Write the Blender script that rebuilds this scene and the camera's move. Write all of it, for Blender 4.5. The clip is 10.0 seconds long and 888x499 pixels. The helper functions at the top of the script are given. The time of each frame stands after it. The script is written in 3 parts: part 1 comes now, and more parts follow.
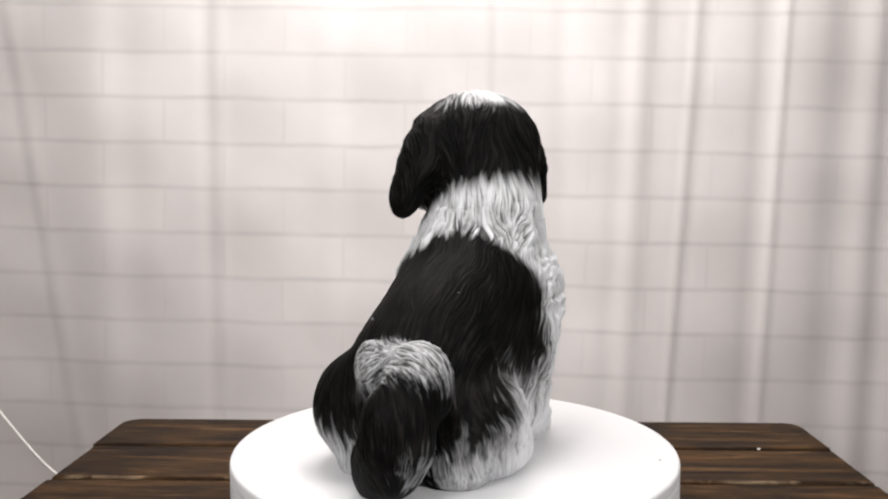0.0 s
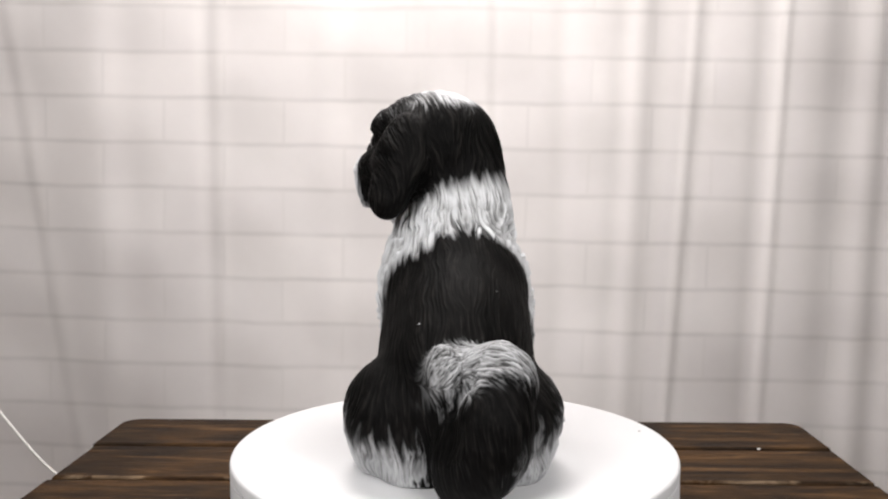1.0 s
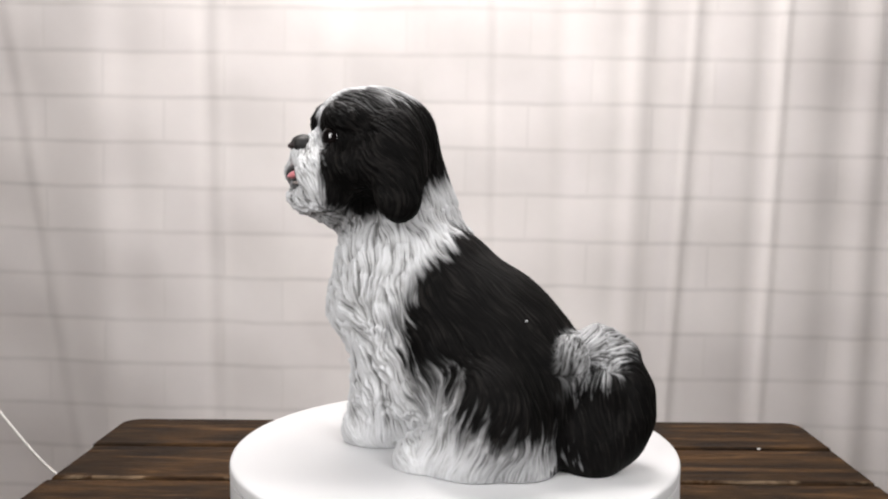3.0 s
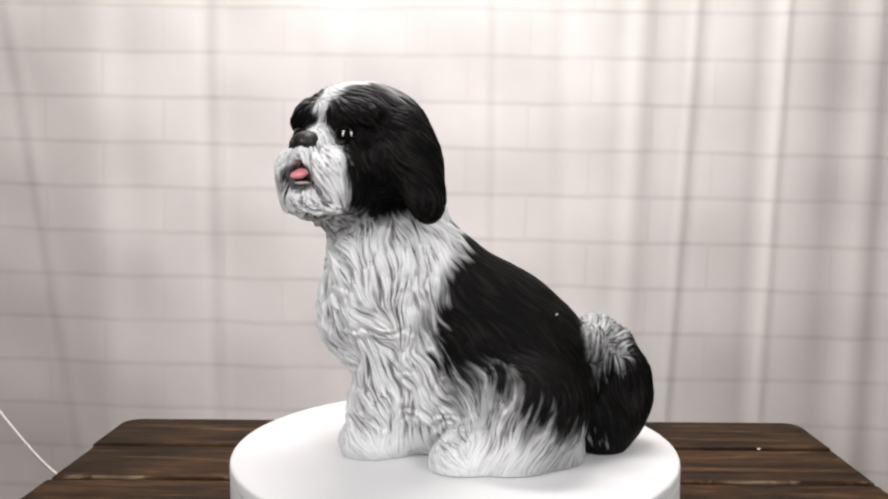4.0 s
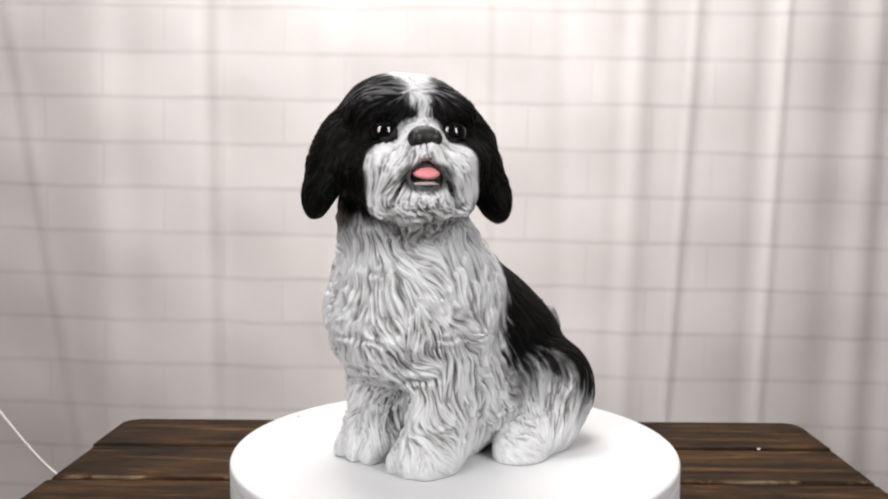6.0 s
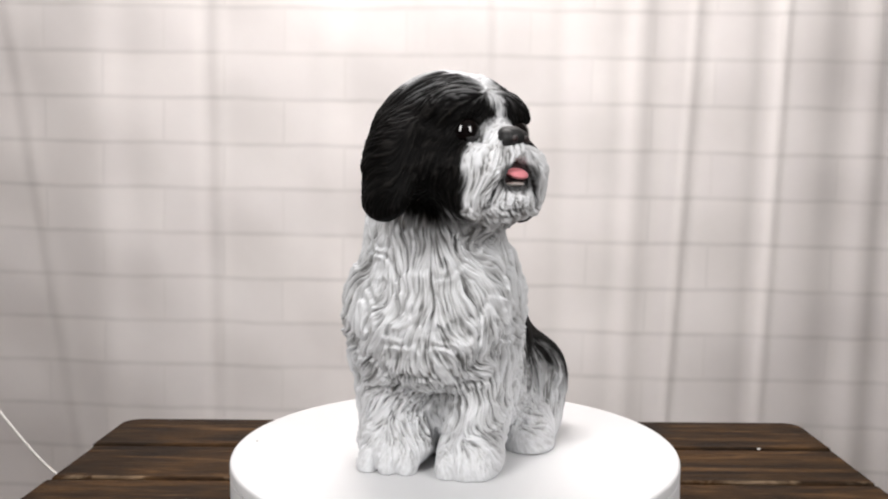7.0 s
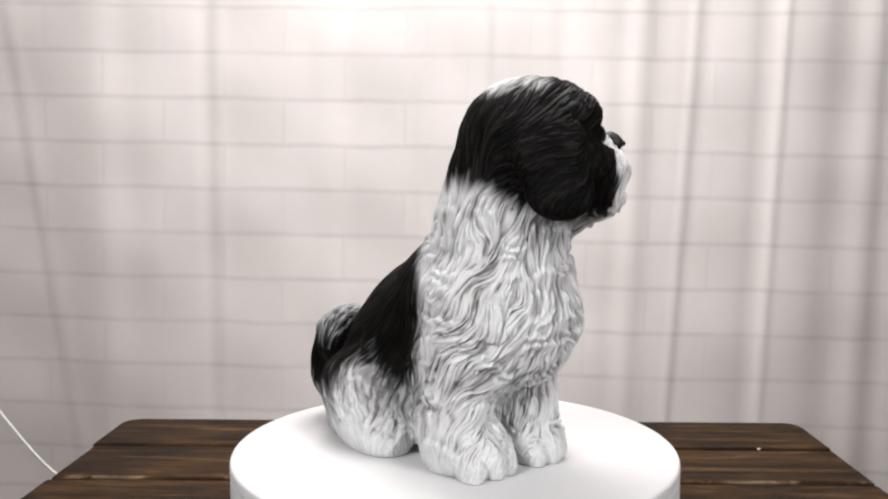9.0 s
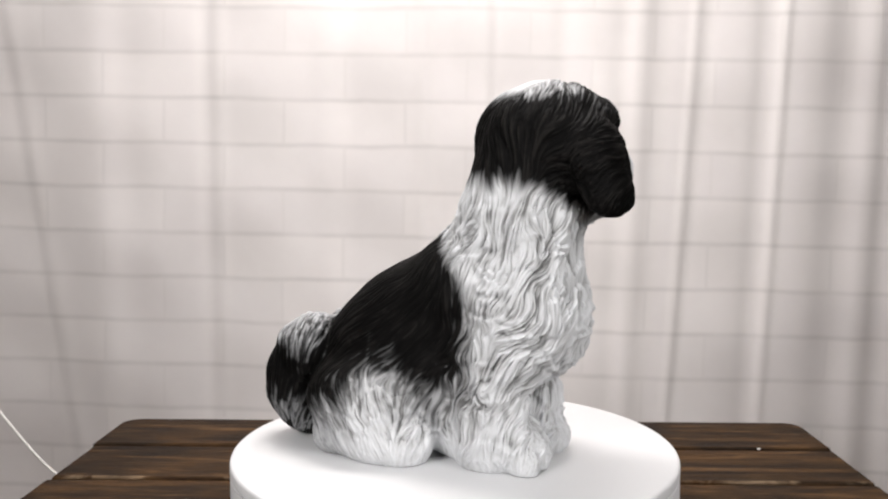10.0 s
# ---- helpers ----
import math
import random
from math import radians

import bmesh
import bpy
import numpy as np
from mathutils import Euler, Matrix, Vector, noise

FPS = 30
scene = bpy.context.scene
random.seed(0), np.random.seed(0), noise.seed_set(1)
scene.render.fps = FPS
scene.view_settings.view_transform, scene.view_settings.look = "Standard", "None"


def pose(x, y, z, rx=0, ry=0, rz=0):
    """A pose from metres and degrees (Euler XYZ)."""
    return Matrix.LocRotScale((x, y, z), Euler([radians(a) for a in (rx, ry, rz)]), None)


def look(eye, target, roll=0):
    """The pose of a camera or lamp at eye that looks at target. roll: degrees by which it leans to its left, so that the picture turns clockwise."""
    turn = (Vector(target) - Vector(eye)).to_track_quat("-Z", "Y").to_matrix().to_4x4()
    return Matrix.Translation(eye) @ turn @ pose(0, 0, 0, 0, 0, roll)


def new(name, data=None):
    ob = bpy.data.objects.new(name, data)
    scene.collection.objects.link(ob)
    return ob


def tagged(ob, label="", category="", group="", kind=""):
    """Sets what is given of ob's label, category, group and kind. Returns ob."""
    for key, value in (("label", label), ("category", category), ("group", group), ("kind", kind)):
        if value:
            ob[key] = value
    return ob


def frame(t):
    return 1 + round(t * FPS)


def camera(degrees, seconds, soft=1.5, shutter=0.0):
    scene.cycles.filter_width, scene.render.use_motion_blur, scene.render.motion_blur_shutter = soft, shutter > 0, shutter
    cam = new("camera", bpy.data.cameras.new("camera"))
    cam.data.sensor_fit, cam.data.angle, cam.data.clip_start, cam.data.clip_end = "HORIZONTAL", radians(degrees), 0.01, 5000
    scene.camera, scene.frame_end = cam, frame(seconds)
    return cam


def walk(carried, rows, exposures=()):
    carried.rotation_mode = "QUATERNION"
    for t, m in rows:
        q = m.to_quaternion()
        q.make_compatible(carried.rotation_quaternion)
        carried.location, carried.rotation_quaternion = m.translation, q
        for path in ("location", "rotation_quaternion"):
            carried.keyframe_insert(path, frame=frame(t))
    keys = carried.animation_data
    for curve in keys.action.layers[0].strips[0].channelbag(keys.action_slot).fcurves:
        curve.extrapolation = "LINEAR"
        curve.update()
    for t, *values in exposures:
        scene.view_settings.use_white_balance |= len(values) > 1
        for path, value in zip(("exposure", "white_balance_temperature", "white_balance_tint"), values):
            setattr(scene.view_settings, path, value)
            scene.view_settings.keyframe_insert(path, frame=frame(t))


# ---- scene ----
# ---------------------------------------------------------------- camera
cam = camera(53.33, 10.0, soft=2.2)
EYE = pose(-0.0076, -0.6335, 0.1965, 90 - 4.79, 0, 0)
walk(cam, [(0.0, EYE), (10.0, EYE)], exposures=[(0.0, 0.0), (10.0, 0.0)])

# ---------------------------------------------------------------- world and light
SPIN = 27.35          # degrees a second, anticlockwise from above
FRONT = 7.5           # the second at which the figurine's paws face the camera

world = bpy.data.worlds.new("room_light")
world.use_nodes = True
world.node_tree.nodes["Background"].inputs[0].default_value = (0.9, 0.93, 1.0, 1)
world.node_tree.nodes["Background"].inputs[1].default_value = 0.02
scene.world = world


def softbox(name, eye, target, w, h, power, color=(1, 1, 1), spread=180):
    data = bpy.data.lights.new(name, "AREA")
    data.shape, data.size, data.size_y = "RECTANGLE", w, h
    data.energy, data.color = power, color
    data.spread = radians(spread)
    ob = new(name, data)
    ob.matrix_world = look(eye, target)
    return ob


softbox("softbox_key", (-0.55, -0.78, 0.60), (0, 0, 0.12), 0.26, 0.70, 3.2, (1.0, 0.985, 0.975), 105)
softbox("softbox_fill", (0.60, -0.82, 0.56), (0, 0, 0.12), 0.26, 0.70, 2.9, (1.0, 0.985, 0.975), 105)
softbox("ceiling_panel", (-0.06, 0.36, 1.26), (0.0, 0.74, 0.15), 0.70, 0.35, 20.0, (1.0, 0.96, 0.942))


# ---------------------------------------------------------------- material helpers
class Nodes:
    def __init__(self, name):
        self.mat = bpy.data.materials.new(name)
        self.mat.use_nodes = True
        self.t = self.mat.node_tree
        self.bsdf = self.t.nodes["Principled BSDF"]

    def n(self, kind, operation=None, attribute_name=None, interpolation_type=None, blend_type=None):
        node = self.t.nodes.new(kind)
        if operation:
            node.operation = operation
        if attribute_name:
            node.attribute_name = attribute_name
        if interpolation_type:
            node.interpolation_type = interpolation_type
        if blend_type:
            node.data_type, node.blend_type = "RGBA", blend_type
        return node

    def link(self, a, b):
        self.t.links.new(a, b)

    def coords(self, which="Object", scale=(1, 1, 1)):
        tc = self.n("ShaderNodeTexCoord")
        mp = self.n("ShaderNodeMapping")
        mp.inputs["Scale"].default_value = scale
        self.link(tc.outputs[which], mp.inputs["Vector"])
        return mp.outputs["Vector"]

    def noise(self, vec, scale, detail=4.0, rough=0.55, distort=0.0):
        nz = self.n("ShaderNodeTexNoise")
        nz.inputs["Scale"].default_value = scale
        nz.inputs["Detail"].default_value = detail
        nz.inputs["Roughness"].default_value = rough
        nz.inputs["Distortion"].default_value = distort
        self.link(vec, nz.inputs["Vector"])
        return nz.outputs["Fac"]

    def ramp(self, fac, stops):
        rp = self.n("ShaderNodeValToRGB")
        el = rp.color_ramp.elements
        while len(el) < len(stops):
            el.new(0.5)
        for e, (p, col) in zip(el, stops):
            e.position, e.color = p, (*col, 1)
        self.link(fac, rp.inputs["Fac"])
        return rp.outputs["Color"]

    def mix(self, fac, a, b, blend="MIX"):
        mx = self.n("ShaderNodeMix", blend_type=blend)
        for sock, val in ((mx.inputs[0], fac), (mx.inputs[6], a), (mx.inputs[7], b)):
            if isinstance(val, bpy.types.NodeSocket):
                self.link(val, sock)
            elif isinstance(val, (int, float)):
                sock.default_value = val
            else:
                sock.default_value = (*val, 1)
        return mx.outputs[2]

    def math(self, op, a, b=0.0):
        m = self.n("ShaderNodeMath", operation=op)
        for sock, val in ((m.inputs[0], a), (m.inputs[1], b)):
            if isinstance(val, bpy.types.NodeSocket):
                self.link(val, sock)
            else:
                sock.default_value = val
        return m.outputs[0]

    def bump(self, height, strength, distance):
        bp = self.n("ShaderNodeBump")
        bp.inputs["Strength"].default_value = strength
        bp.inputs["Distance"].default_value = distance
        self.link(height, bp.inputs["Height"])
        self.link(bp.outputs["Normal"], self.bsdf.inputs["Normal"])

    def set(self, color=None, rough=None, **more):
        for key, val in (("Base Color", color), ("Roughness", rough), *more.items()):
            if val is None:
                continue
            sock = self.bsdf.inputs[key]
            if isinstance(val, bpy.types.NodeSocket):
                self.link(val, sock)
            elif isinstance(val, (int, float)):
                sock.default_value = val
            else:
                sock.default_value = (*val, 1)
        return self.mat


def wood_material(name, worn=False):
    k = Nodes(name)
    tc = k.n("ShaderNodeTexCoord")
    info = k.n("ShaderNodeObjectInfo")
    add = k.n("ShaderNodeVectorMath", operation="ADD")
    comb = k.n("ShaderNodeCombineXYZ")
    k.link(k.math("MULTIPLY", info.outputs["Random"], 37.0), comb.inputs[0])
    k.link(k.math("MULTIPLY", info.outputs["Random"], 11.0), comb.inputs[1])
    k.link(tc.outputs["Object"], add.inputs[0])
    k.link(comb.outputs[0], add.inputs[1])

    def stretched(sx, sy, sz):
        mp = k.n("ShaderNodeMapping")
        mp.inputs["Scale"].default_value = (sx, sy, sz)
        k.link(add.outputs[0], mp.inputs["Vector"])
        return mp.outputs["Vector"]
    grain = k.noise(stretched(5, 52, 45), 1.0, 7, 0.62, 1.4)
    fine = k.noise(stretched(45, 620, 400), 1.0, 4, 0.65, 0.3)
    stain = k.noise(stretched(9, 16, 12), 1.0, 5, 0.6, 0.6)
    patchy = k.noise(stretched(22, 40, 30), 1.0, 4, 0.6, 0.8)
    tone = k.ramp(grain, [(0.30, (0.014, 0.0080, 0.0042)), (0.46, (0.036, 0.0205, 0.0098)),
                          (0.58, (0.078, 0.0405, 0.0160)), (0.78, (0.23, 0.134, 0.062))])
    dark = k.ramp(k.math("ADD", k.math("MULTIPLY", stain, 0.65), k.math("MULTIPLY", patchy, 0.35)),
                  [(0.38, (0.32, 0.30, 0.28)), (0.60, (1.0, 1.0, 1.0))])
    col = k.mix(1.0, tone, dark, "MULTIPLY")
    lines = k.ramp(fine, [(0.36, (0.40, 0.38, 0.36)), (0.62, (1.15, 1.1, 1.05))])
    col = k.mix(0.6, col, lines, "MULTIPLY")
    if worn:
        bare = k.ramp(patchy, [(0.46, (0, 0, 0)), (0.66, (0.6, 0.6, 0.6))])
        col = k.mix(bare, col, (0.30, 0.215, 0.14))
    rough = k.ramp(stain, [(0.3, (0.60,) * 3), (0.7, (0.78,) * 3)])
    k.bump(k.math("ADD", grain, k.math("MULTIPLY", fine, 0.6)), 0.5, 0.0014)
    return k.set(col, rough, **{"Specular IOR Level": 0.10})


def coated_white():
    k = Nodes("white_plastic")
    v = k.coords()
    dust = k.noise(v, 9.0, 5, 0.6)
    col = k.ramp(dust, [(0.3, (0.655, 0.655, 0.665)), (0.7, (0.700, 0.700, 0.710))])
    k.bump(k.noise(v, 700.0, 2), 0.04, 0.0004)
    return k.set(col, k.ramp(dust, [(0.3, (0.34,) * 3), (0.7, (0.46,) * 3)]))


def printed_cloth():
    """White cloth with a pale brick print; the print follows the cloth."""
    k = Nodes("printed_cloth")
    tc = k.n("ShaderNodeTexCoord")
    mp = k.n("ShaderNodeMapping")
    mp.inputs["Rotation"].default_value = (0, 0, radians(PRINT_TURN))
    mp.inputs["Location"].default_value = (PRINT_X, PRINT_Y, 0)
    k.link(tc.outputs["UV"], mp.inputs["Vector"])
    wob = k.n("ShaderNodeTexNoise")
    wob.inputs["Scale"].default_value = 9.0
    wob.inputs["Detail"].default_value = 3.0
    k.link(tc.outputs["UV"], wob.inputs["Vector"])
    off = k.n("ShaderNodeVectorMath", operation="MULTIPLY_ADD")
    off.inputs[1].default_value = (0.006, 0.008, 0)
    k.link(wob.outputs["Color"], off.inputs[0])
    k.link(mp.outputs["Vector"], off.inputs[2])
    br = k.n("ShaderNodeTexBrick")
    br.inputs["Scale"].default_value = 1.0
    br.inputs["Mortar Size"].default_value = 0.0050
    br.inputs["Mortar Smooth"].default_value = 1.0
    br.inputs["Brick Width"].default_value = 0.19
    br.inputs["Row Height"].default_value = COURSE
    br.inputs["Color1"].default_value = (1.0, 1.0, 1.0, 1)
    br.inputs["Color2"].default_value = (0.955, 0.955, 0.96, 1)
    br.inputs["Mortar"].default_value = (0.95, 0.95, 0.95, 1)
    k.link(off.outputs[0], br.inputs["Vector"])
    sep = k.n("ShaderNodeSeparateXYZ")
    k.link(off.outputs[0], sep.inputs[0])
    part_way = k.math("FRACT", k.math("DIVIDE", sep.outputs[1], COURSE))
    dist = k.math("MINIMUM", part_way, k.math("SUBTRACT", 1.0, part_way))
    row = k.n("ShaderNodeMapRange", interpolation_type="SMOOTHSTEP")
    row.inputs["From Min"].default_value = 0.0
    row.inputs["From Max"].default_value = 0.10
    row.inputs["To Min"].default_value = 1.0
    row.inputs["To Max"].default_value = 0.0
    k.link(dist, row.inputs["Value"])
    blot = k.noise(tc.outputs["UV"], 7.0, 5, 0.6)
    fade = k.ramp(k.noise(tc.outputs["UV"], 11.0, 3), [(0.35, (0.45,) * 3), (0.62, (1.0,) * 3)])
    base = k.ramp(blot, [(0.3, (0.775, 0.728, 0.712)), (0.7, (0.83, 0.785, 0.768))])
    base = k.mix(1.0, base, br.outputs["Color"], "MULTIPLY")
    joint = k.math("MULTIPLY", k.math("MAXIMUM", k.math("MULTIPLY", row.outputs[0], 0.22), k.math("MULTIPLY", br.outputs["Fac"], 0.035)), fade)
    col = k.mix(joint, base, (0.36, 0.335, 0.32))
    weave = k.noise(tc.outputs["UV"], 900.0, 2)
    k.bump(weave, 0.08, 0.001)
    return k.set(col, 0.85, **{"Sheen Weight": 0.15})


def plaster(name, a, b):
    k = Nodes(name)
    v = k.coords()
    nz = k.noise(v, 3.0, 6, 0.6)
    k.bump(k.noise(v, 160.0, 3), 0.15, 0.002)
    return k.set(k.ramp(nz, [(0.3, a), (0.7, b)]), 0.8)


def coat_material():
    """Painted resin fur: dark and white paint by the patch, grey wash in the grooves between the locks, shade under
    the tufts put into the colour.
    """
    k = Nodes("painted_fur")
    patch = k.n("ShaderNodeAttribute", attribute_name="patch").outputs["Fac"]
    lock = k.n("ShaderNodeAttribute", attribute_name="lock").outputs["Fac"]
    v = k.coords()
    mottled = k.noise(v, 38.0, 4)
    fine = k.noise(v, 420.0, 3)
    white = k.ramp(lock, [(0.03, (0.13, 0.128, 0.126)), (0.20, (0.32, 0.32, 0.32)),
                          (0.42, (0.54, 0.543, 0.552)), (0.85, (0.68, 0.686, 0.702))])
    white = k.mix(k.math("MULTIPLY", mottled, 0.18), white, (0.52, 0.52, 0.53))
    black = k.ramp(lock, [(0.2, (0.0015, 0.0014, 0.0013)), (0.6, (0.0036, 0.0033, 0.0031)),
                          (0.97, (0.011, 0.0100, 0.0092))])
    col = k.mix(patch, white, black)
    k.bump(fine, 0.12, 0.0006)
    sheen = k.ramp(patch, [(0.0, (0.35,) * 3), (1.0, (0.06,) * 3)])
    return k.set(col, 0.62, **{"Specular IOR Level": sheen})


def paint(name, color, rough, coat=0.0):
    k = Nodes(name)
    v = k.coords()
    nz = k.noise(v, 260.0, 3)
    a = tuple(x * 0.8 for x in color)
    if rough > 0.1:
        k.bump(nz, 0.2, 0.0006)
    return k.set(k.ramp(nz, [(0.3, a), (0.7, color)]), rough, **{"Coat Weight": coat, "Specular IOR Level": 0.6 if rough < 0.1 else 0.4})


COURSE, PRINT_TURN, PRINT_X, PRINT_Y = 0.0706, 1.22, -0.12, -0.0312
WOOD = wood_material("stained_wood")
WORN = wood_material("worn_wood_edge", True)
WHITE = coated_white()
CLOTH = printed_cloth()
WALL = plaster("wall_paint", (0.33, 0.32, 0.31), (0.38, 0.37, 0.36))
FLOOR = plaster("floor_finish", (0.13, 0.09, 0.055), (0.18, 0.125, 0.08))
CEIL = plaster("ceiling_paint", (0.74, 0.74, 0.73), (0.80, 0.80, 0.79))
CABLE = paint("white_cable", (0.78, 0.76, 0.73), 0.4)
RUBBER = paint("black_rubber", (0.02, 0.02, 0.02), 0.6)
FUR = coat_material()
NOSE = paint("nose_paint", (0.008, 0.0075, 0.0075), 0.55)
EYE_GLOSS = paint("eye_gloss", (0.003, 0.002, 0.002), 0.03, 0.0)
MOUTH = paint("mouth_paint", (0.018, 0.008, 0.008), 0.45)
TONGUE = paint("tongue_paint", (0.78, 0.27, 0.30), 0.28)
TEETH = paint("teeth_paint", (0.55, 0.48, 0.45), 0.4)


# ---------------------------------------------------------------- mesh helpers
def finish(name, bm, material, parent=None, label="", smooth=False):
    me = bpy.data.meshes.new(name)
    bm.to_mesh(me)
    bm.free()
    me.materials.append(material)
    if smooth:
        me.shade_smooth()
    ob = new(name, me)
    if parent:
        ob.parent = parent
    if label:
        ob["label"] = label
    return ob


def part(name, bm, material, parent, label="", smooth=False):
    return finish(name, bm, material, parent, label, smooth)


def slab(x0, x1, y0, y1, z0, z1, bevel=0.0, segments=2):
    bm = bmesh.new()
    bmesh.ops.create_cube(bm, size=1)
    for v in bm.verts:
        v.co = ((x0 + x1) / 2 + v.co.x * (x1 - x0), (y0 + y1) / 2 + v.co.y * (y1 - y0), (z0 + z1) / 2 + v.co.z * (z1 - z0))
    if bevel:
        bmesh.ops.bevel(bm, geom=bm.edges[:], offset=bevel, segments=segments, affect="EDGES", profile=0.5)
    return bm


def lathe(profile, steps=160):
    """A closed turned body from (radius, height) pairs, top to bottom."""
    bm = bmesh.new()
    rings = []
    for r, z in profile:
        if r < 1e-6:
            rings.append([bm.verts.new((0, 0, z))])
        else:
            rings.append([bm.verts.new((r * math.cos(2 * math.pi * i / steps), r * math.sin(2 * math.pi * i / steps), z)) for i in range(steps)])
    for a, b in zip(rings, rings[1:]):
        for i in range(steps):
            j = (i + 1) % steps
            if len(a) == 1:
                bm.faces.new((a[0], b[i], b[j]))
            elif len(b) == 1:
                bm.faces.new((a[i], b[0], a[j]))
            else:
                bm.faces.new((a[i], b[i], b[j], a[j]))
    bmesh.ops.recalc_face_normals(bm, faces=bm.faces[:])
    return bm


def tube(points, radius, sides=10):
    bm = bmesh.new()
    rings = []
    for i, p in enumerate(points):
        d = (points[min(i + 1, len(points) - 1)] - points[max(i - 1, 0)]).normalized()
        u = d.orthogonal().normalized() if i == 0 else (u - d * u.dot(d)).normalized()
        w = d.cross(u)
        rings.append([bm.verts.new(p + radius * (math.cos(2 * math.pi * k / sides) * u + math.sin(2 * math.pi * k / sides) * w)) for k in range(sides)])
    for a, b in zip(rings, rings[1:]):
        for k in range(sides):
            bm.faces.new((a[k], a[(k + 1) % sides], b[(k + 1) % sides], b[k]))
    bm.faces.new(rings[0][::-1])
    bm.faces.new(rings[-1])
    return bm


# ---------------------------------------------------------------- the room
GROUND = -0.80
TOP = -0.05            # the table's upper face; the platter's upper face is z = 0
tagged(finish("floor", slab(-2.0, 2.0, -2.4, 1.5, GROUND - 0.1, GROUND), FLOOR), "plain brown floor of the room", "floor", kind="structure")
tagged(finish("ceiling", slab(-2.0, 2.0, -2.4, 1.5, 1.65, 1.75), CEIL), "white painted ceiling", "ceiling", kind="structure")
tagged(finish("wall_north", slab(-2.0, 2.0, 1.5, 1.6, GROUND, 1.65), WALL), "plain painted wall behind the backdrop", "wall", kind="structure")
tagged(finish("wall_south", slab(-2.0, 2.0, -2.5, -2.4, GROUND, 1.65), WALL), "plain painted wall", "wall", kind="structure")
tagged(finish("wall_east", slab(2.0, 2.1, -2.4, 1.5, GROUND, 1.65), WALL), "plain painted wall", "wall", kind="structure")
tagged(finish("wall_west", slab(-2.1, -2.0, -2.4, 1.5, GROUND, 1.65), WALL), "plain painted wall", "wall", kind="structure")


# ---------------------------------------------------------------- cloth backdrop
def backdrop_cloth():
    # a fold: where it hangs at the top and at the table's height, its half width, its depth (towards the room is +)
    folds = [(-0.696, -0.623, 0.008, -0.0012), (-0.681, -0.609, 0.012, 0.002), (-0.552, -0.539, 0.03, 0.004), (-0.512, -0.503, 0.022, -0.005),
             (-0.437, -0.428, 0.04, 0.005), (-0.382, -0.376, 0.011, -0.004), (-0.359, -0.364, 0.01, 0.003), (-0.259, -0.264, 0.05, 0.004),
             (-0.187, -0.187, 0.02, 0.0065), (-0.157, -0.160, 0.016, -0.005), (-0.091, -0.091, 0.02, 0.003), (-0.040, -0.040, 0.0085, 0.005),
             (-0.016, -0.016, 0.012, -0.004), (0.058, 0.055, 0.01, 0.0055), (0.070, 0.068, 0.006, -0.003), (0.122, 0.117, 0.035, 0.005),
             (0.177, 0.171, 0.012, -0.005), (0.224, 0.219, 0.02, 0.003), (0.268, 0.250, 0.012, -0.0035), (0.292, 0.271, 0.013, 0.0065),
             (0.326, 0.304, 0.016, -0.0045), (0.374, 0.340, 0.0065, 0.0045), (0.397, 0.354, 0.008, -0.002), (0.441, 0.410, 0.025, 0.004),
             (0.484, 0.466, 0.013, -0.0065), (0.508, 0.485, 0.0065, 0.0055), (0.552, 0.534, 0.03, 0.005), (0.606, 0.587, 0.024, -0.01),
             (0.645, 0.627, 0.014, 0.005), (0.673, 0.663, 0.014, -0.006), (0.716, 0.703, 0.02, 0.007)]
    cols, rows = 1500, 130
    x0, x1, z0, z1 = -1.25, 1.25, GROUND + 0.004, 1.45
    s = np.linspace(0, 1, cols)[None, :]
    v = np.linspace(0, 1, rows)[:, None]
    x = x0 + (x1 - x0) * s + 0 * v
    z = z0 + (z1 - z0) * v + 0 * s
    k = np.clip((0.379 - z) / 0.533, -1.6, 1.9)
    d = np.zeros_like(x)
    for top, low, w, a in folds:
        c = top + (low - top) * k
        d += 0.48 * a * np.exp(-(np.abs(x - c) / (1.35 * w)) ** 2.2)
    rng = np.random.default_rng(5)
    for side in (-1, 1):
        for i in range(6):
            c = side * (0.80 + 0.085 * i)
            d += rng.uniform(-0.008, 0.012) * np.exp(-((x - c - 0.02 * side * k) / rng.uniform(0.02, 0.05)) ** 2)
    d += 0.004 * np.sin(x * 9.0 + z * 2.0) + 0.003 * np.sin(x * 23.0 + 1.3 + z * 1.1)
    d += 0.0015 * np.sin(z * 31 + x * 8) * np.sin(x * 17 + 0.7)
    y = 0.75 - 0.045 * x - d
    back = y + 0.0015
    n = cols * rows
    co = np.concatenate([np.stack([x, y, z], -1).reshape(-1, 3), np.stack([x, back, z], -1).reshape(-1, 3)])
    i = (np.arange(rows - 1)[:, None] * cols + np.arange(cols - 1)[None, :]).ravel()
    f1 = np.stack([i, i + 1, i + 1 + cols, i + cols], 1)
    f2 = f1[:, ::-1] + n
    rim = np.concatenate([np.arange(cols), cols * np.arange(1, rows) + cols - 1,
                          (rows - 1) * cols + np.arange(cols - 2, -1, -1), cols * np.arange(rows - 2, 0, -1)])
    nxt = np.roll(rim, -1)
    f3 = np.stack([nxt, rim, rim + n, nxt + n], 1)
    faces = np.concatenate([f1, f2, f3])
    me = bpy.data.meshes.new("cloth_backdrop")
    me.from_pydata(co.tolist(), [], faces.tolist())
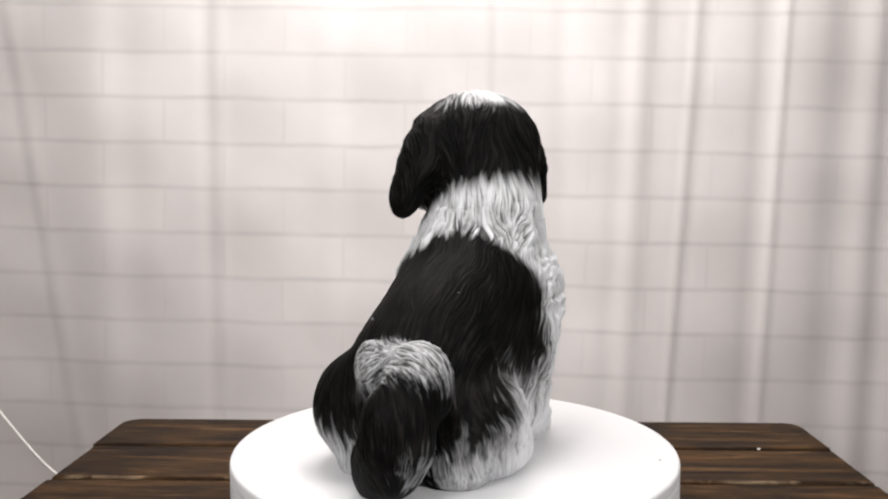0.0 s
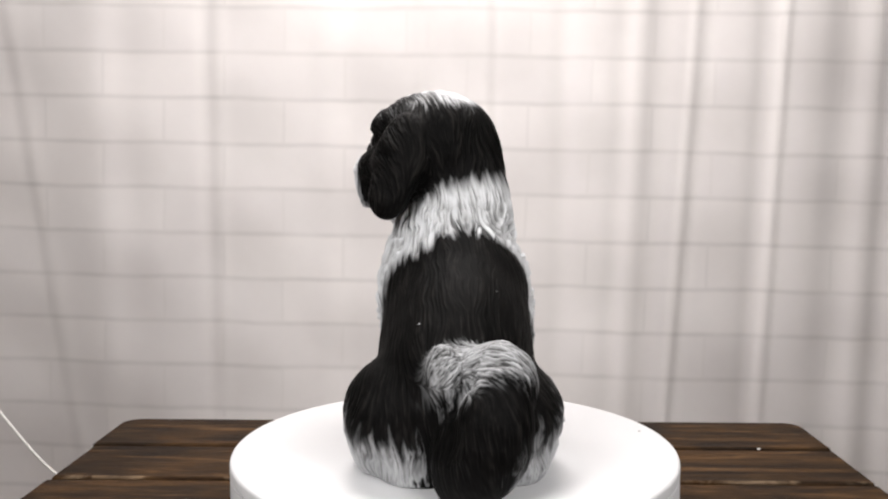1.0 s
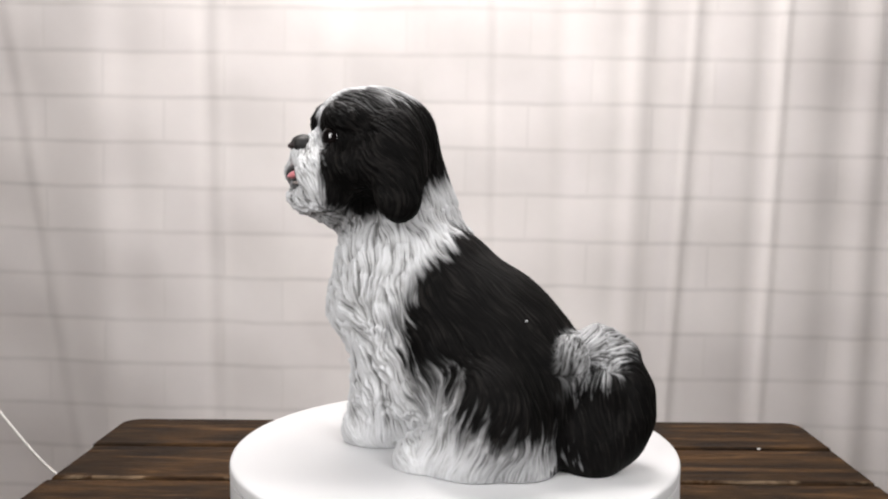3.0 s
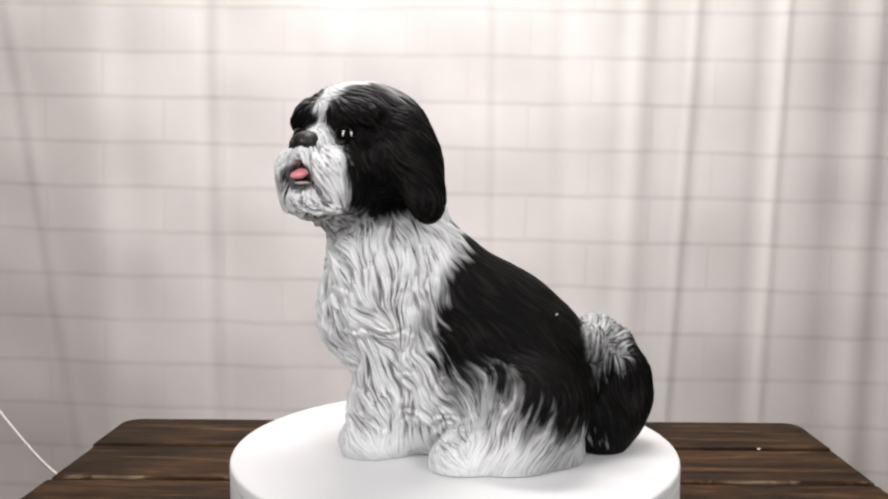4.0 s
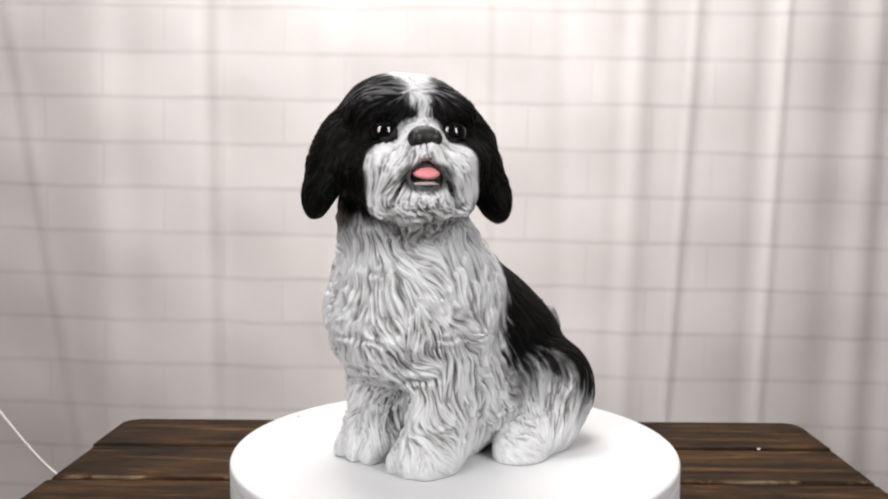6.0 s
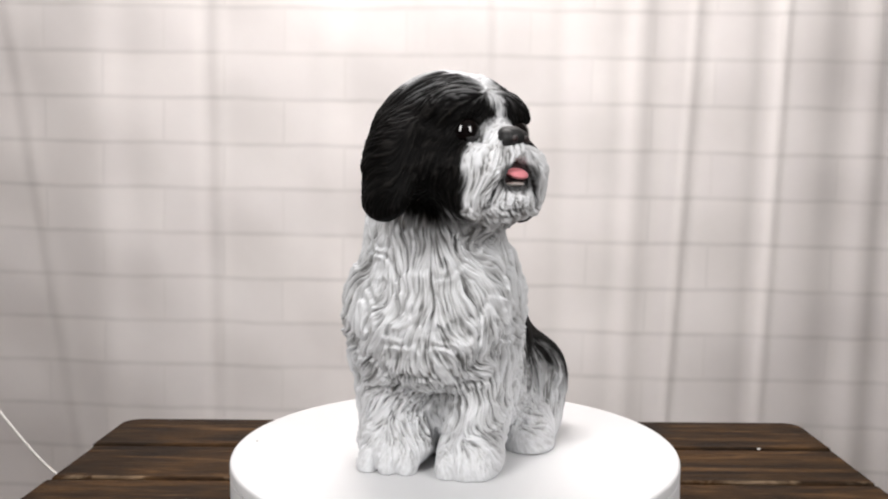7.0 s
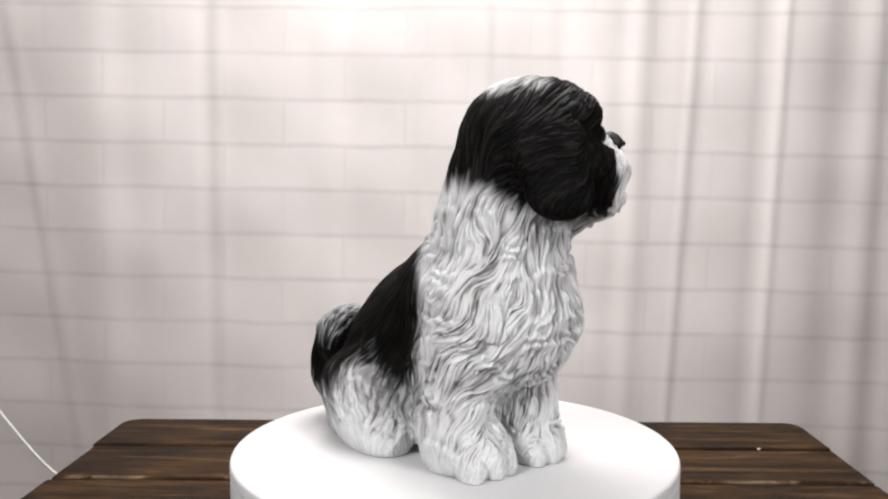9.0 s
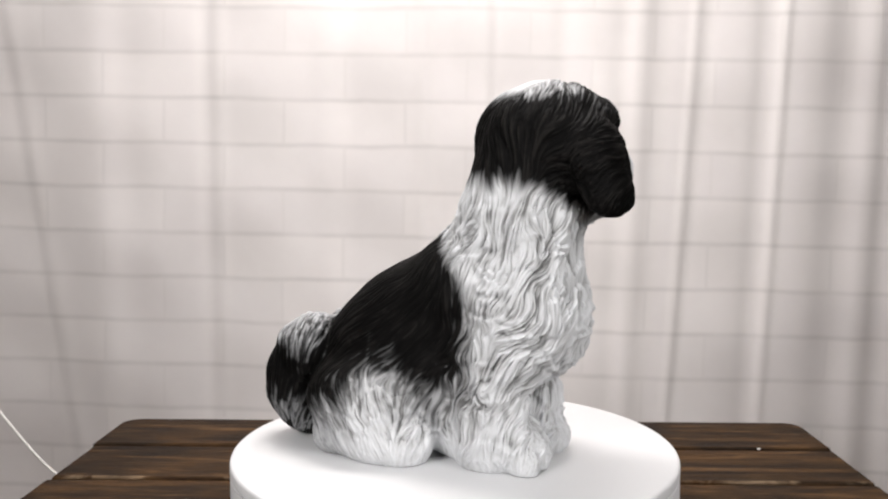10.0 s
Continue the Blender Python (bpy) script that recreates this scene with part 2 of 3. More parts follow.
    arc = np.concatenate([np.zeros((rows, 1)), np.cumsum(np.hypot(np.diff(x, axis=1), 0.35 * np.diff(d, axis=1)), axis=1)], axis=1) + x0
    uv = np.stack([arc, z], -1).reshape(-1, 2)
    uv = np.concatenate([uv, uv])
    layer = me.uv_layers.new(name="cloth")
    loops = np.empty(len(me.loops), dtype=np.int32)
    me.loops.foreach_get("vertex_index", loops)
    layer.data.foreach_set("uv", uv[loops].astype(np.float32).ravel())
    me.materials.append(CLOTH)
    me.shade_smooth()
    ob = new("cloth_backdrop", me)
    return tagged(ob, "creased white cloth backdrop with a faint brick print, hanging behind the table", "backdrop")


backdrop_cloth()


# ---------------------------------------------------------------- table
def plank_table():
    table = tagged(new("plank_table"), "dark-stained wooden table top of rough planks under the turntable", "table")
    table.matrix_world = pose(0.005, 0.242, TOP, 0, 0, -1.35)
    depth, gap = 0.0835, 0.0045
    rng = random.Random(11)
    for i in range(8):
        y1 = -i * (depth + gap)
        y0 = y1 - depth
        x0, x1 = -0.335 + rng.uniform(-0.003, 0.003), 0.340 + rng.uniform(-0.003, 0.003)
        bm = slab(x0, x1, y0, y1, -0.022, 0.0)
        if i == 0:
            ends = [e for e in bm.edges if abs(e.verts[0].co.z - e.verts[1].co.z) > 0.01 and e.verts[0].co.y > -0.01]
            bmesh.ops.bevel(bm, geom=ends, offset=0.016, segments=6, affect="EDGES", profile=0.5)
        flat = [e for e in bm.edges if abs(e.verts[0].co.z - e.verts[1].co.z) < 1e-4]
        bmesh.ops.bevel(bm, geom=flat, offset=0.0022, segments=3, affect="EDGES", profile=0.5)
        p = part("plank", bm, WOOD, table)
        p.data.materials.append(WORN)
        for f in p.data.polygons:
            if i % 2 and f.normal.y < -0.15 and f.normal.z > 0.15:
                f.material_index = 1
        p.location.z = -0.0008 * (i % 3)
    for x in (-0.26, 0.265):
        part("batten", slab(x - 0.03, x + 0.03, -0.69, -0.012, -0.046, -0.0245, 0.002), WOOD, table)
    for x in (-0.26, 0.265):
        for y in (-0.06, -0.64):
            part("leg", slab(x - 0.025, x + 0.025, y - 0.025, y + 0.025, GROUND - TOP, -0.0465, 0.003), WOOD, table)
    return table


plank_table()


# ---------------------------------------------------------------- turntable
def turntable():
    base = tagged(new("turntable"), "round white motorised display turntable standing on the planks", "turntable")
    base.location.z = TOP
    h = -TOP
    part("foot_ring", lathe([(0, 0.004), (0.135, 0.004), (0.135, 0.0), (0, 0.0)], 96), RUBBER, base, "black rubber foot ring")
    part("housing", lathe([(0, h - 0.0095), (0.1585, h - 0.0095), (0.1598, h - 0.0102), (0.1600, h - 0.0112), (0.1600, 0.0055), (0.1585, 0.004), (0, 0.004)]), WHITE, base)
    plate = part("platter", lathe([(0, h), (0.1572, h), (0.1588, h - 0.0004), (0.1597, h - 0.0012), (0.1601, h - 0.0026), (0.1601, h - 0.0078), (0.1594, h - 0.0086), (0, h - 0.0086)]), WHITE, base)
    for ob in base.children:
        ob.data.shade_smooth()
        ob.data.set_sharp_from_angle(angle=radians(35))
    return plate


PLATTER = turntable()


# ---------------------------------------------------------------- dust
def flake(size, seed):
    rng = random.Random(seed)
    bm = bmesh.new()
    bmesh.ops.create_icosphere(bm, subdivisions=2, radius=size)
    for v in bm.verts:
        v.co *= rng.uniform(0.75, 1.1)
        v.co.z *= 0.45
    low = min(v.co.z for v in bm.verts)
    bmesh.ops.translate(bm, verts=bm.verts[:], vec=(0, 0, -low))
    return bm


chip = tagged(finish("wood_chip", flake(0.0016, 3), CABLE), "tiny pale wood chip lying on the dark planks", "debris")
chip.location = (0.2768, 0.1478, TOP - 0.0007)
grain_of_dust = part("dust_speck", flake(0.0010, 5), WALL, PLATTER, "grey dust speck")
grain_of_dust.location = (-0.1438, -0.0271, -TOP)


# ---------------------------------------------------------------- cable
def cable():
    knots = [Vector(p) for p in ((-0.86, 0.40, 0.30), (-0.70, 0.40, 0.110), (-0.575, 0.40, -0.037), (-0.5177, 0.40, -0.1096), (-0.4983, 0.40, -0.1338),
                                 (-0.4755, 0.40, -0.1575), (-0.435, 0.39, -0.182), (-0.38, 0.37, -0.26), (-0.34, 0.36, -0.50), (-0.33, 0.36, GROUND + 0.004))]
    pts = []
    for a in range(len(knots) - 1):
        p0, p1, p2, p3 = (knots[max(0, min(len(knots) - 1, a + d))] for d in (-1, 0, 1, 2))
        for s in range(10):
            t = s / 10
            pts.append(0.5 * ((2 * p1) + (p2 - p0) * t + (2 * p0 - 5 * p1 + 4 * p2 - p3) * t * t + (3 * p1 - p0 - 3 * p2 + p3) * t ** 3))
    pts.append(knots[-1])
    tagged(finish("power_cable", tube(pts, 0.0018), CABLE, smooth=True), "thin white power cable drooping down behind the table", "cable")


cable()


# ---------------------------------------------------------------- figurine
# In its own space the figurine faces -y, its left is +x, z = 0 is the platter.
CELL = 0.00118
FINE = True
HEAD = np.array((0.011, -0.062, 0.0))
YAW = radians(55)
FWD = np.array((math.sin(YAW), -math.cos(YAW), 0.0))
LFT = np.array((math.cos(YAW), math.sin(YAW), 0.0))


def in_head(f, l, z):
    """A place from head measures: forward, to its left, height."""
    return HEAD + f * FWD + l * LFT + np.array((0, 0, z))


class Field:
    """A signed distance grid into which rounded forms are blended."""

    def __init__(self, lo, hi, cell):
        self.lo, self.cell = np.array(lo), cell
        self.n = np.ceil((np.array(hi) - self.lo) / cell).astype(int) + 1
        self.d = np.full(self.n, 0.05, dtype=np.float32)

    def window(self, lo, hi):
        a = np.clip(((lo - self.lo) / self.cell).astype(int) - 1, 0, self.n - 1)
        b = np.clip(((hi - self.lo) / self.cell).astype(int) + 2, 1, self.n)
        ax = [self.lo[i] + self.cell * np.arange(a[i], b[i]) for i in range(3)]
        g = np.meshgrid(*ax, indexing="ij", sparse=True)
        return tuple(slice(a[i], b[i]) for i in range(3)), g

    def join(self, sl, new_d, k, cut=False):
        old = self.d[sl]
        if cut:
            h = np.clip(0.5 - 0.5 * (old + new_d) / k, 0, 1)
            self.d[sl] = old + (-new_d - old) * h + k * h * (1 - h)
        else:
            h = np.clip(0.5 + 0.5 * (old - new_d) / k, 0, 1)
            self.d[sl] = old + (new_d - old) * h - k * h * (1 - h)

    def ball(self, c, r, k=0.012, turn=None, cut=False):
        """An ellipsoid at c with half sizes r; turn: its axes as a 3 x 3 matrix (rows)."""
        c, r = np.array(c, float), np.array(r, float)
        m = np.eye(3) if turn is None else np.array(turn)
        ext = np.sqrt(((m * r[:, None]) ** 2).sum(0)) + k + 0.016
        sl, (x, y, z) = self.window(c - ext, c + ext)
        p = [m[i, 0] * (x - c[0]) + m[i, 1] * (y - c[1]) + m[i, 2] * (z - c[2]) for i in range(3)]
        k0 = np.sqrt(sum((p[i] / r[i]) ** 2 for i in range(3)))
        k1 = np.sqrt(sum((p[i] / r[i] ** 2) ** 2 for i in range(3))) + 1e-9
        self.join(sl, (k0 * (k0 - 1) / k1).astype(np.float32), k, cut)

    def limb(self, a, b, ra, rb, k=0.012, flat=(1, 1, 1)):
        """A tapered rod with round ends; flat squeezes it along x, y, z."""
        s = np.array(flat, float)
        a, b = np.array(a, float), np.array(b, float)
        reach = max(ra, rb) * s.max() + k + 0.016
        sl, (x, y, z) = self.window(np.minimum(a, b) - reach, np.maximum(a, b) + reach)
        A, B = a / s, b / s
        ab = B - A
        q = [x / s[0] - A[0], y / s[1] - A[1], z / s[2] - A[2]]
        t = np.clip((q[0] * ab[0] + q[1] * ab[1] + q[2] * ab[2]) / (ab @ ab), 0, 1)
        d = np.sqrt(sum((q[i] - t * ab[i]) ** 2 for i in range(3))) - (ra + (rb - ra) * t)
        self.join(sl, (d * s.min()).astype(np.float32), k)

    def sample(self, p):
        u = (p - self.lo) / self.cell
        i = np.clip(np.floor(u).astype(int), 0, self.n - 2)
        f = (u - i).astype(np.float32)
        out = 0
        for dx in (0, 1):
            for dy in (0, 1):
                for dz in (0, 1):
                    w = (f[:, 0] if dx else 1 - f[:, 0]) * (f[:, 1] if dy else 1 - f[:, 1]) * (f[:, 2] if dz else 1 - f[:, 2])
                    out = out + w * self.d[i[:, 0] + dx, i[:, 1] + dy, i[:, 2] + dz]
        return out

    def slope(self, p):
        e = self.cell
        g = np.stack([self.sample(p + np.eye(3)[i] * e) - self.sample(p - np.eye(3)[i] * e) for i in range(3)], 1)
        return g / (np.linalg.norm(g, axis=1, keepdims=True) + 1e-12)

    def skin(self):
        """The zero surface as points and four-sided faces (surface nets)."""
        s = self.d < 0
        mixed = np.zeros(self.n - 1, dtype=np.int8)
        for dx in (0, 1):
            for dy in (0, 1):
                for dz in (0, 1):
                    mixed += s[dx:self.n[0] - 1 + dx, dy:self.n[1] - 1 + dy, dz:self.n[2] - 1 + dz]
        act = (mixed > 0) & (mixed < 8)
        cells = np.argwhere(act)
        index = np.full(self.n - 1, -1, dtype=np.int64)
        index[act] = np.arange(len(cells))
        acc = np.zeros((len(cells), 3))
        cnt = np.zeros(len(cells))
        corners = [(dx, dy, dz) for dx in (0, 1) for dy in (0, 1) for dz in (0, 1)]
        for a in corners:
            for b in corners:
                if sum(b) == sum(a) + 1 and all(q >= p for p, q in zip(a, b)):
                    va = self.d[tuple((cells + a).T)]
                    vb = self.d[tuple((cells + b).T)]
                    hit = (va < 0) != (vb < 0)
                    t = np.where(hit, va / np.where(hit, va - vb, 1), 0)
                    acc += np.where(hit[:, None], np.array(a) + t[:, None] * (np.array(b) - np.array(a)), 0)
                    cnt += hit
        pts = self.lo + self.cell * (cells + acc / cnt[:, None])
        faces = []
        for ax in range(3):
            e = np.eye(3, dtype=int)
            a, b = e[(ax + 1) % 3], e[(ax + 2) % 3]
            hi = [slice(1, None) if i != ax else slice(1, None) for i in range(3)]
            lo = [slice(1, None) if i != ax else slice(None, -1) for i in range(3)]
            here, there = s[tuple(lo)], s[tuple(hi)]
            for flip in (False, True):
                edge = np.argwhere((here & ~there) if not flip else (~here & there))
                edge = edge + 1 - e[ax]
                edge = edge[((edge - a - b) >= 0).all(1) & (edge < self.n - 1).all(1)]
                quad = np.stack([index[tuple((edge - o).T)] for o in (a * 0, a, a + b, b)], 1)
                faces.append(quad[:, ::-1] if flip else quad)
        return pts, np.concatenate(faces)


def figurine_form(cell):
    F = Field((-0.105, -0.165, -0.012), (0.115, 0.165, 0.285), cell)
    tilt = lambda a: np.array(((1, 0, 0), (0, math.cos(a), math.sin(a)), (0, -math.sin(a), math.cos(a))))
    head = np.array((FWD, LFT, (0, 0, 1)))
    # trunk
    F.ball((-0.0103, -0.0587, 0.1045), (0.0539, 0.0313, 0.0521), 0.012)
    F.ball((0.0046, -0.0753, 0.0982), (0.0361, 0.0210, 0.0252), 0.022)
    F.ball((-0.0005, -0.0766, 0.0833), (0.0218, 0.0142, 0.0199), 0.014)
    F.limb((0.0134, -0.0404, 0.1219), (-0.0019, -0.0539, 0.1740), 0.0358, 0.0424, 0.03)
    F.limb((-0.0024, -0.0153, 0.1063), (0.0014, 0.0475, 0.0610), 0.0520, 0.0508, 0.03)
    F.ball((0.0033, 0.0478, 0.0490), (0.0439, 0.0537, 0.0565), 0.016)
    F.ball((-0.0002, 0.0027, 0.0526), (0.0549, 0.0496, 0.0520), 0.02)
    F.ball((-0.0128, -0.0431, 0.1588), (0.0270, 0.0283, 0.0311), 0.02)
    F.ball((-0.0040, 0.0351, 0.0719), (0.0354, 0.0430, 0.0552), 0.02)
    # haunches and hind paws
    F.ball((0.0414, 0.0566, 0.0388), (0.0353, 0.0384, 0.0392), 0.008)
    F.ball((-0.0365, 0.0506, 0.0392), (0.0339, 0.0477, 0.0322), 0.008)
    F.ball((0.0503, 0.0383, 0.0133), (0.0226, 0.0327, 0.0232), 0.01)
    F.ball((0.0535, 0.0091, 0.0053), (0.0188, 0.0222, 0.0182), 0.006)
    F.ball((-0.0475, 0.0367, 0.0144), (0.0207, 0.0345, 0.0213), 0.01)
    F.ball((-0.0470, 0.0210, 0.0110), (0.0190, 0.0210, 0.0180), 0.006)
    F.ball((0.0259, 0.0732, 0.0062), (0.0243, 0.0199, 0.0188), 0.01)
    F.ball((-0.0332, 0.0744, 0.0122), (0.0247, 0.0206, 0.0184), 0.01)
    # fore legs and paws
    F.limb((0.0310, -0.0360, 0.0880), (0.0240, -0.0455, 0.0166), 0.0234, 0.0215, 0.012, (0.93, 1.32, 1))
    for side in (0.015, -0.017):
        F.ball((side, -0.012, 0.022), (0.022, 0.028, 0.026), 0.006)
    F.ball((0.0242, -0.0558, 0.0096), (0.0221, 0.0227, 0.0175), 0.007)
    F.ball((0.0108, -0.0685, 0.0070), (0.0080, 0.0108, 0.0123), 0.003)
    F.ball((0.0235, -0.0695, 0.0075), (0.0082, 0.0110, 0.0126), 0.003)
    F.ball((0.0337, -0.0661, 0.0088), (0.0077, 0.0113, 0.0129), 0.003)
    F.limb((-0.0393, -0.0403, 0.0747), (-0.0326, -0.0379, 0.0140), 0.0237, 0.0231, 0.012, (1.0300, 1.1200, 1.0000))
    F.ball((-0.0287, -0.0527, 0.0162), (0.0263, 0.0217, 0.0189), 0.007)
    F.ball((-0.0440, -0.0655, 0.0060), (0.0080, 0.0108, 0.0124), 0.003)
    F.ball((-0.0290, -0.0690, 0.0090), (0.0082, 0.0108, 0.0135), 0.003)
    F.ball((-0.0165, -0.0670, 0.0080), (0.0080, 0.0108, 0.0125), 0.003)
    # tail: a thick arc up from the rump, curled over with its plume to one side
    F.ball((-0.0005, 0.1066, 0.0188), (0.0205, 0.0225, 0.0277), 0.01)
    F.limb((-0.0116, 0.1179, 0.0223), (-0.0175, 0.1214, 0.0500), 0.0208, 0.0215, 0.008)
    F.limb((-0.0172, 0.1219, 0.0360), (-0.0233, 0.1165, 0.0710), 0.0219, 0.0158, 0.008, (1.0800, 1.0000, 1.0000))
    F.limb((-0.0213, 0.1023, 0.0787), (-0.0080, 0.0940, 0.0781), 0.0171, 0.0120, 0.006, (1.2500, 1.0000, 1.0000))
    F.ball((-0.0349, 0.1052, 0.0666), (0.0110, 0.0140, 0.0178), 0.006)
    F.ball((0.0126, 0.0987, 0.0755), (0.0110, 0.0110, 0.0186), 0.005)
    F.ball((0.0160, 0.1280, 0.0450), (0.0130, 0.0180, 0.0160), 0.006, cut=True)
    # head
    F.ball(in_head(-0.0076, -0.0015, 0.2184), (0.0394, 0.0477, 0.0408), 0.01, head)
    F.ball(in_head(-0.0274, -0.0044, 0.1979), (0.0246, 0.0291, 0.0269), 0.012, head)
    F.ball(in_head(0.0110, -0.0030, 0.2327), (0.0318, 0.0399, 0.0281), 0.012, head)
    F.ball(in_head(0.0137, 0.0003, 0.2019), (0.0467, 0.0528, 0.0290), 0.01, head)
    F.ball(in_head(0.0285, 0.0027, 0.1891), (0.0230, 0.0304, 0.0324), 0.01, head)
    for s in (1, -1):
        F.ball(in_head(0.0475, s * 0.0160, 0.1985), (0.0168, 0.0172, 0.0153), 0.007, head)
        F.ball(in_head(0.0420, s * 0.0215, 0.1850), (0.0158, 0.0139, 0.0166), 0.008, head)
        F.ball(in_head(0.0300, s * 0.0215, 0.2350), (0.0115, 0.0165, 0.0088), 0.014, head)
        F.ball(in_head(0.0510, s * 0.0220, 0.2230), (0.0110, 0.0112, 0.0085), 0.004, head, cut=True)
    # hanging ears
    lean = radians(14)
    ear_left, ear_right = (np.array((FWD, s * LFT * math.cos(lean) + np.array((0, 0, math.sin(lean))), -s * LFT * math.sin(lean) + np.array((0, 0, math.cos(lean))))) for s in (1, -1))
    F.ball(in_head(0.0001, 0.0506, 0.2067), (0.0200, 0.0129, 0.0346), 0.011, ear_left)
    F.ball(in_head(0.0028, 0.0589, 0.1831), (0.0164, 0.0109, 0.0195), 0.006, ear_left)
    F.ball(in_head(0.0049, -0.0523, 0.2064), (0.0230, 0.0122, 0.0284), 0.011, ear_right)
    F.ball(in_head(0.0087, -0.0577, 0.1855), (0.0212, 0.0096, 0.0169), 0.006, ear_right)
    F.ball(in_head(0.048, 0, 0.180), (0.019, 0.019, 0.012), 0.006, head)
    F.ball(in_head(0.046, 0, 0.2165), (0.013, 0.0125, 0.0105), 0.006, head)
    F.ball(in_head(0.0490, 0, 0.2095), (0.0145, 0.0130, 0.0085), 0.006, head)
    F.ball(in_head(0.071, 0, 0.1960), (0.019, 0.0128, 0.0084), 0.003, head, cut=True)
    F.ball(in_head(0.070, 0, 0.2025), (0.017, 0.0060, 0.0050), 0.003, head, cut=True)
    for s in (1, -1):
        F.ball(in_head(0.066, s * 0.0165, 0.1870), (0.012, 0.0022, 0.0085), 0.003, np.array((FWD, LFT * math.cos(0.48) + s * np.array((0, 0, math.sin(0.48))), -s * LFT * math.sin(0.48) + np.array((0, 0, math.cos(0.48))))), cut=True)
    # flat base
    z = (F.lo[2] + F.cell * np.arange(F.n[2]))[None, None, :].astype(np.float32)
    F.d = np.maximum(F.d, -z + 0.0003)
    return F


def smooth01(a, b, x):
    t = np.clip((x - a) / (b - a), 0, 1)
    return t * t * (3 - 2 * t)


LATTICES = {}


def lattice(p, cell, seed, channels=1):
    """Smooth random values in 0..1 at the points p."""
    n = 64
    if (seed, channels) not in LATTICES:
        LATTICES[seed, channels] = np.random.default_rng(seed).random((n * n * n, channels), dtype=np.float32)
    g = LATTICES[seed, channels]
    u = p / cell + 1000.0
    i = np.floor(u).astype(np.int32)
    f = (u - i).astype(np.float32)
    f = f * f * (3 - 2 * f)
    at = [[((i[:, k] + s) % n) * (n * n, n, 1)[k] for s in (0, 1)] for k in range(3)]
    w = [[1 - f[:, k], f[:, k]] for k in range(3)]
    out = 0
    for dx in (0, 1):
        for dy in (0, 1):
            for dz in (0, 1):
                out = out + (w[0][dx] * w[1][dy] * w[2][dz])[:, None] * g[at[0][dx] + at[1][dy] + at[2][dz]]
    return out[:, 0] if channels == 1 else out


def fur_flow(p, nrm):
    """The way the fur lies at each point: down and back, fanning from the face."""
    h = p - HEAD
    f, l, z = h @ FWD, h @ LFT, p[:, 2]
    d = np.stack([p[:, 0] * 9.0, 0.30 + 0 * p[:, 1], -1.0 + 0 * p[:, 2]], 1)
    back = smooth01(-0.02, 0.02, p[:, 1]) * smooth01(0.17, 0.14, z)
    d = d * (1 - back[:, None]) + back[:, None] * np.array((0, 0.8, -0.75))
    haunch = smooth01(0.0, 0.03, p[:, 1]) * smooth01(0.075, 0.05, z)
    d = d * (1 - haunch[:, None]) + haunch[:, None] * np.array((0, -0.35, -1.0))
    tail = smooth01(0.085, 0.098, p[:, 1])
    curl = np.stack([-(z - 0.060), 0 * z, (p[:, 0] + 0.006)], 1)
    curl /= np.linalg.norm(curl, axis=1, keepdims=True) + 0.004
    sweep = smooth01(0.060, 0.074, z)[:, None]
    curl = curl * sweep + np.array((-0.15, 0.2, -1.0)) * (1 - sweep)
    d = d * (1 - tail[:, None]) + tail[:, None] * curl
    onhead = smooth01(0.172, 0.188, z)
    fan = np.stack([-0.6 * FWD[0] + np.sign(l) * LFT[0] * smooth01(0.0, 0.02, np.abs(l)) * 0.5,
                    -0.6 * FWD[1] + np.sign(l) * LFT[1] * smooth01(0.0, 0.02, np.abs(l)) * 0.5, -0.7 + 0 * l], 1)
    flap = (smooth01(-0.034, -0.044, l) * smooth01(0.240, 0.225, z))[:, None]
    fan = fan * (1 - flap) + flap * (-0.9 * FWD + np.array((0, 0, -0.35)))
    muzzle = smooth01(0.015, 0.03, f) * smooth01(0.232, 0.218, z)
    whisk = np.sign(l)[:, None] * LFT[None] * 0.7 * smooth01(0.0, 0.02, np.abs(l))[:, None] + np.array((0, 0, -1.0))
    fan = fan * (1 - muzzle[:, None]) + whisk * muzzle[:, None]
    d = d * (1 - onhead[:, None]) + fan * onhead[:, None]
    wave = (lattice(p, 0.0145, 21, 3) - 0.5) * 2.9 + (lattice(p, 0.0075, 24, 3) - 0.5) * 1.0
    calm = np.interp(p[:, 1], [-0.03, 0.0, 0.02, 0.085, 0.1], [1.0, 0.7, 0.5, 0.5, 0.15])[:, None] * np.where(z > 0.172, 0.45, 1.0)[:, None]
    d = d / (np.linalg.norm(d, axis=1, keepdims=True) + 1e-9) + wave * 0.55 * calm
    d -= nrm * (d * nrm).sum(1, keepdims=True)
    return d / (np.linalg.norm(d, axis=1, keepdims=True) + 1e-9)


def fur_paths(p, nrm, step, count):
    """Points along the fur through each point, both ways."""
    paths = {0: p}
    for way in (1, -1):
        q = p
        for i in range(1, count + 1):
            q = q + way * step * fur_flow(q, nrm)
            paths[way * i] = q
    return paths


def along_fur(paths, reach, cell, seed, between=1):
    """Random values smeared along the fur, which gives locks."""
    acc, tot = 0, 0
    for i in range(-reach * between, reach * between + 1):
        w = math.cos(1.35 * i / (reach * between))
        a, s = divmod(i, between)
        q = paths[a] if s == 0 else paths[a] + (paths[a + 1] - paths[a]) * (s / between)
        acc = acc + w * lattice(q, cell, seed)
        tot += w
    v = acc / tot
    lo, hi = np.percentile(v, 3), np.percentile(v, 97)
    return np.clip((v - lo) / (hi - lo), 0, 1)


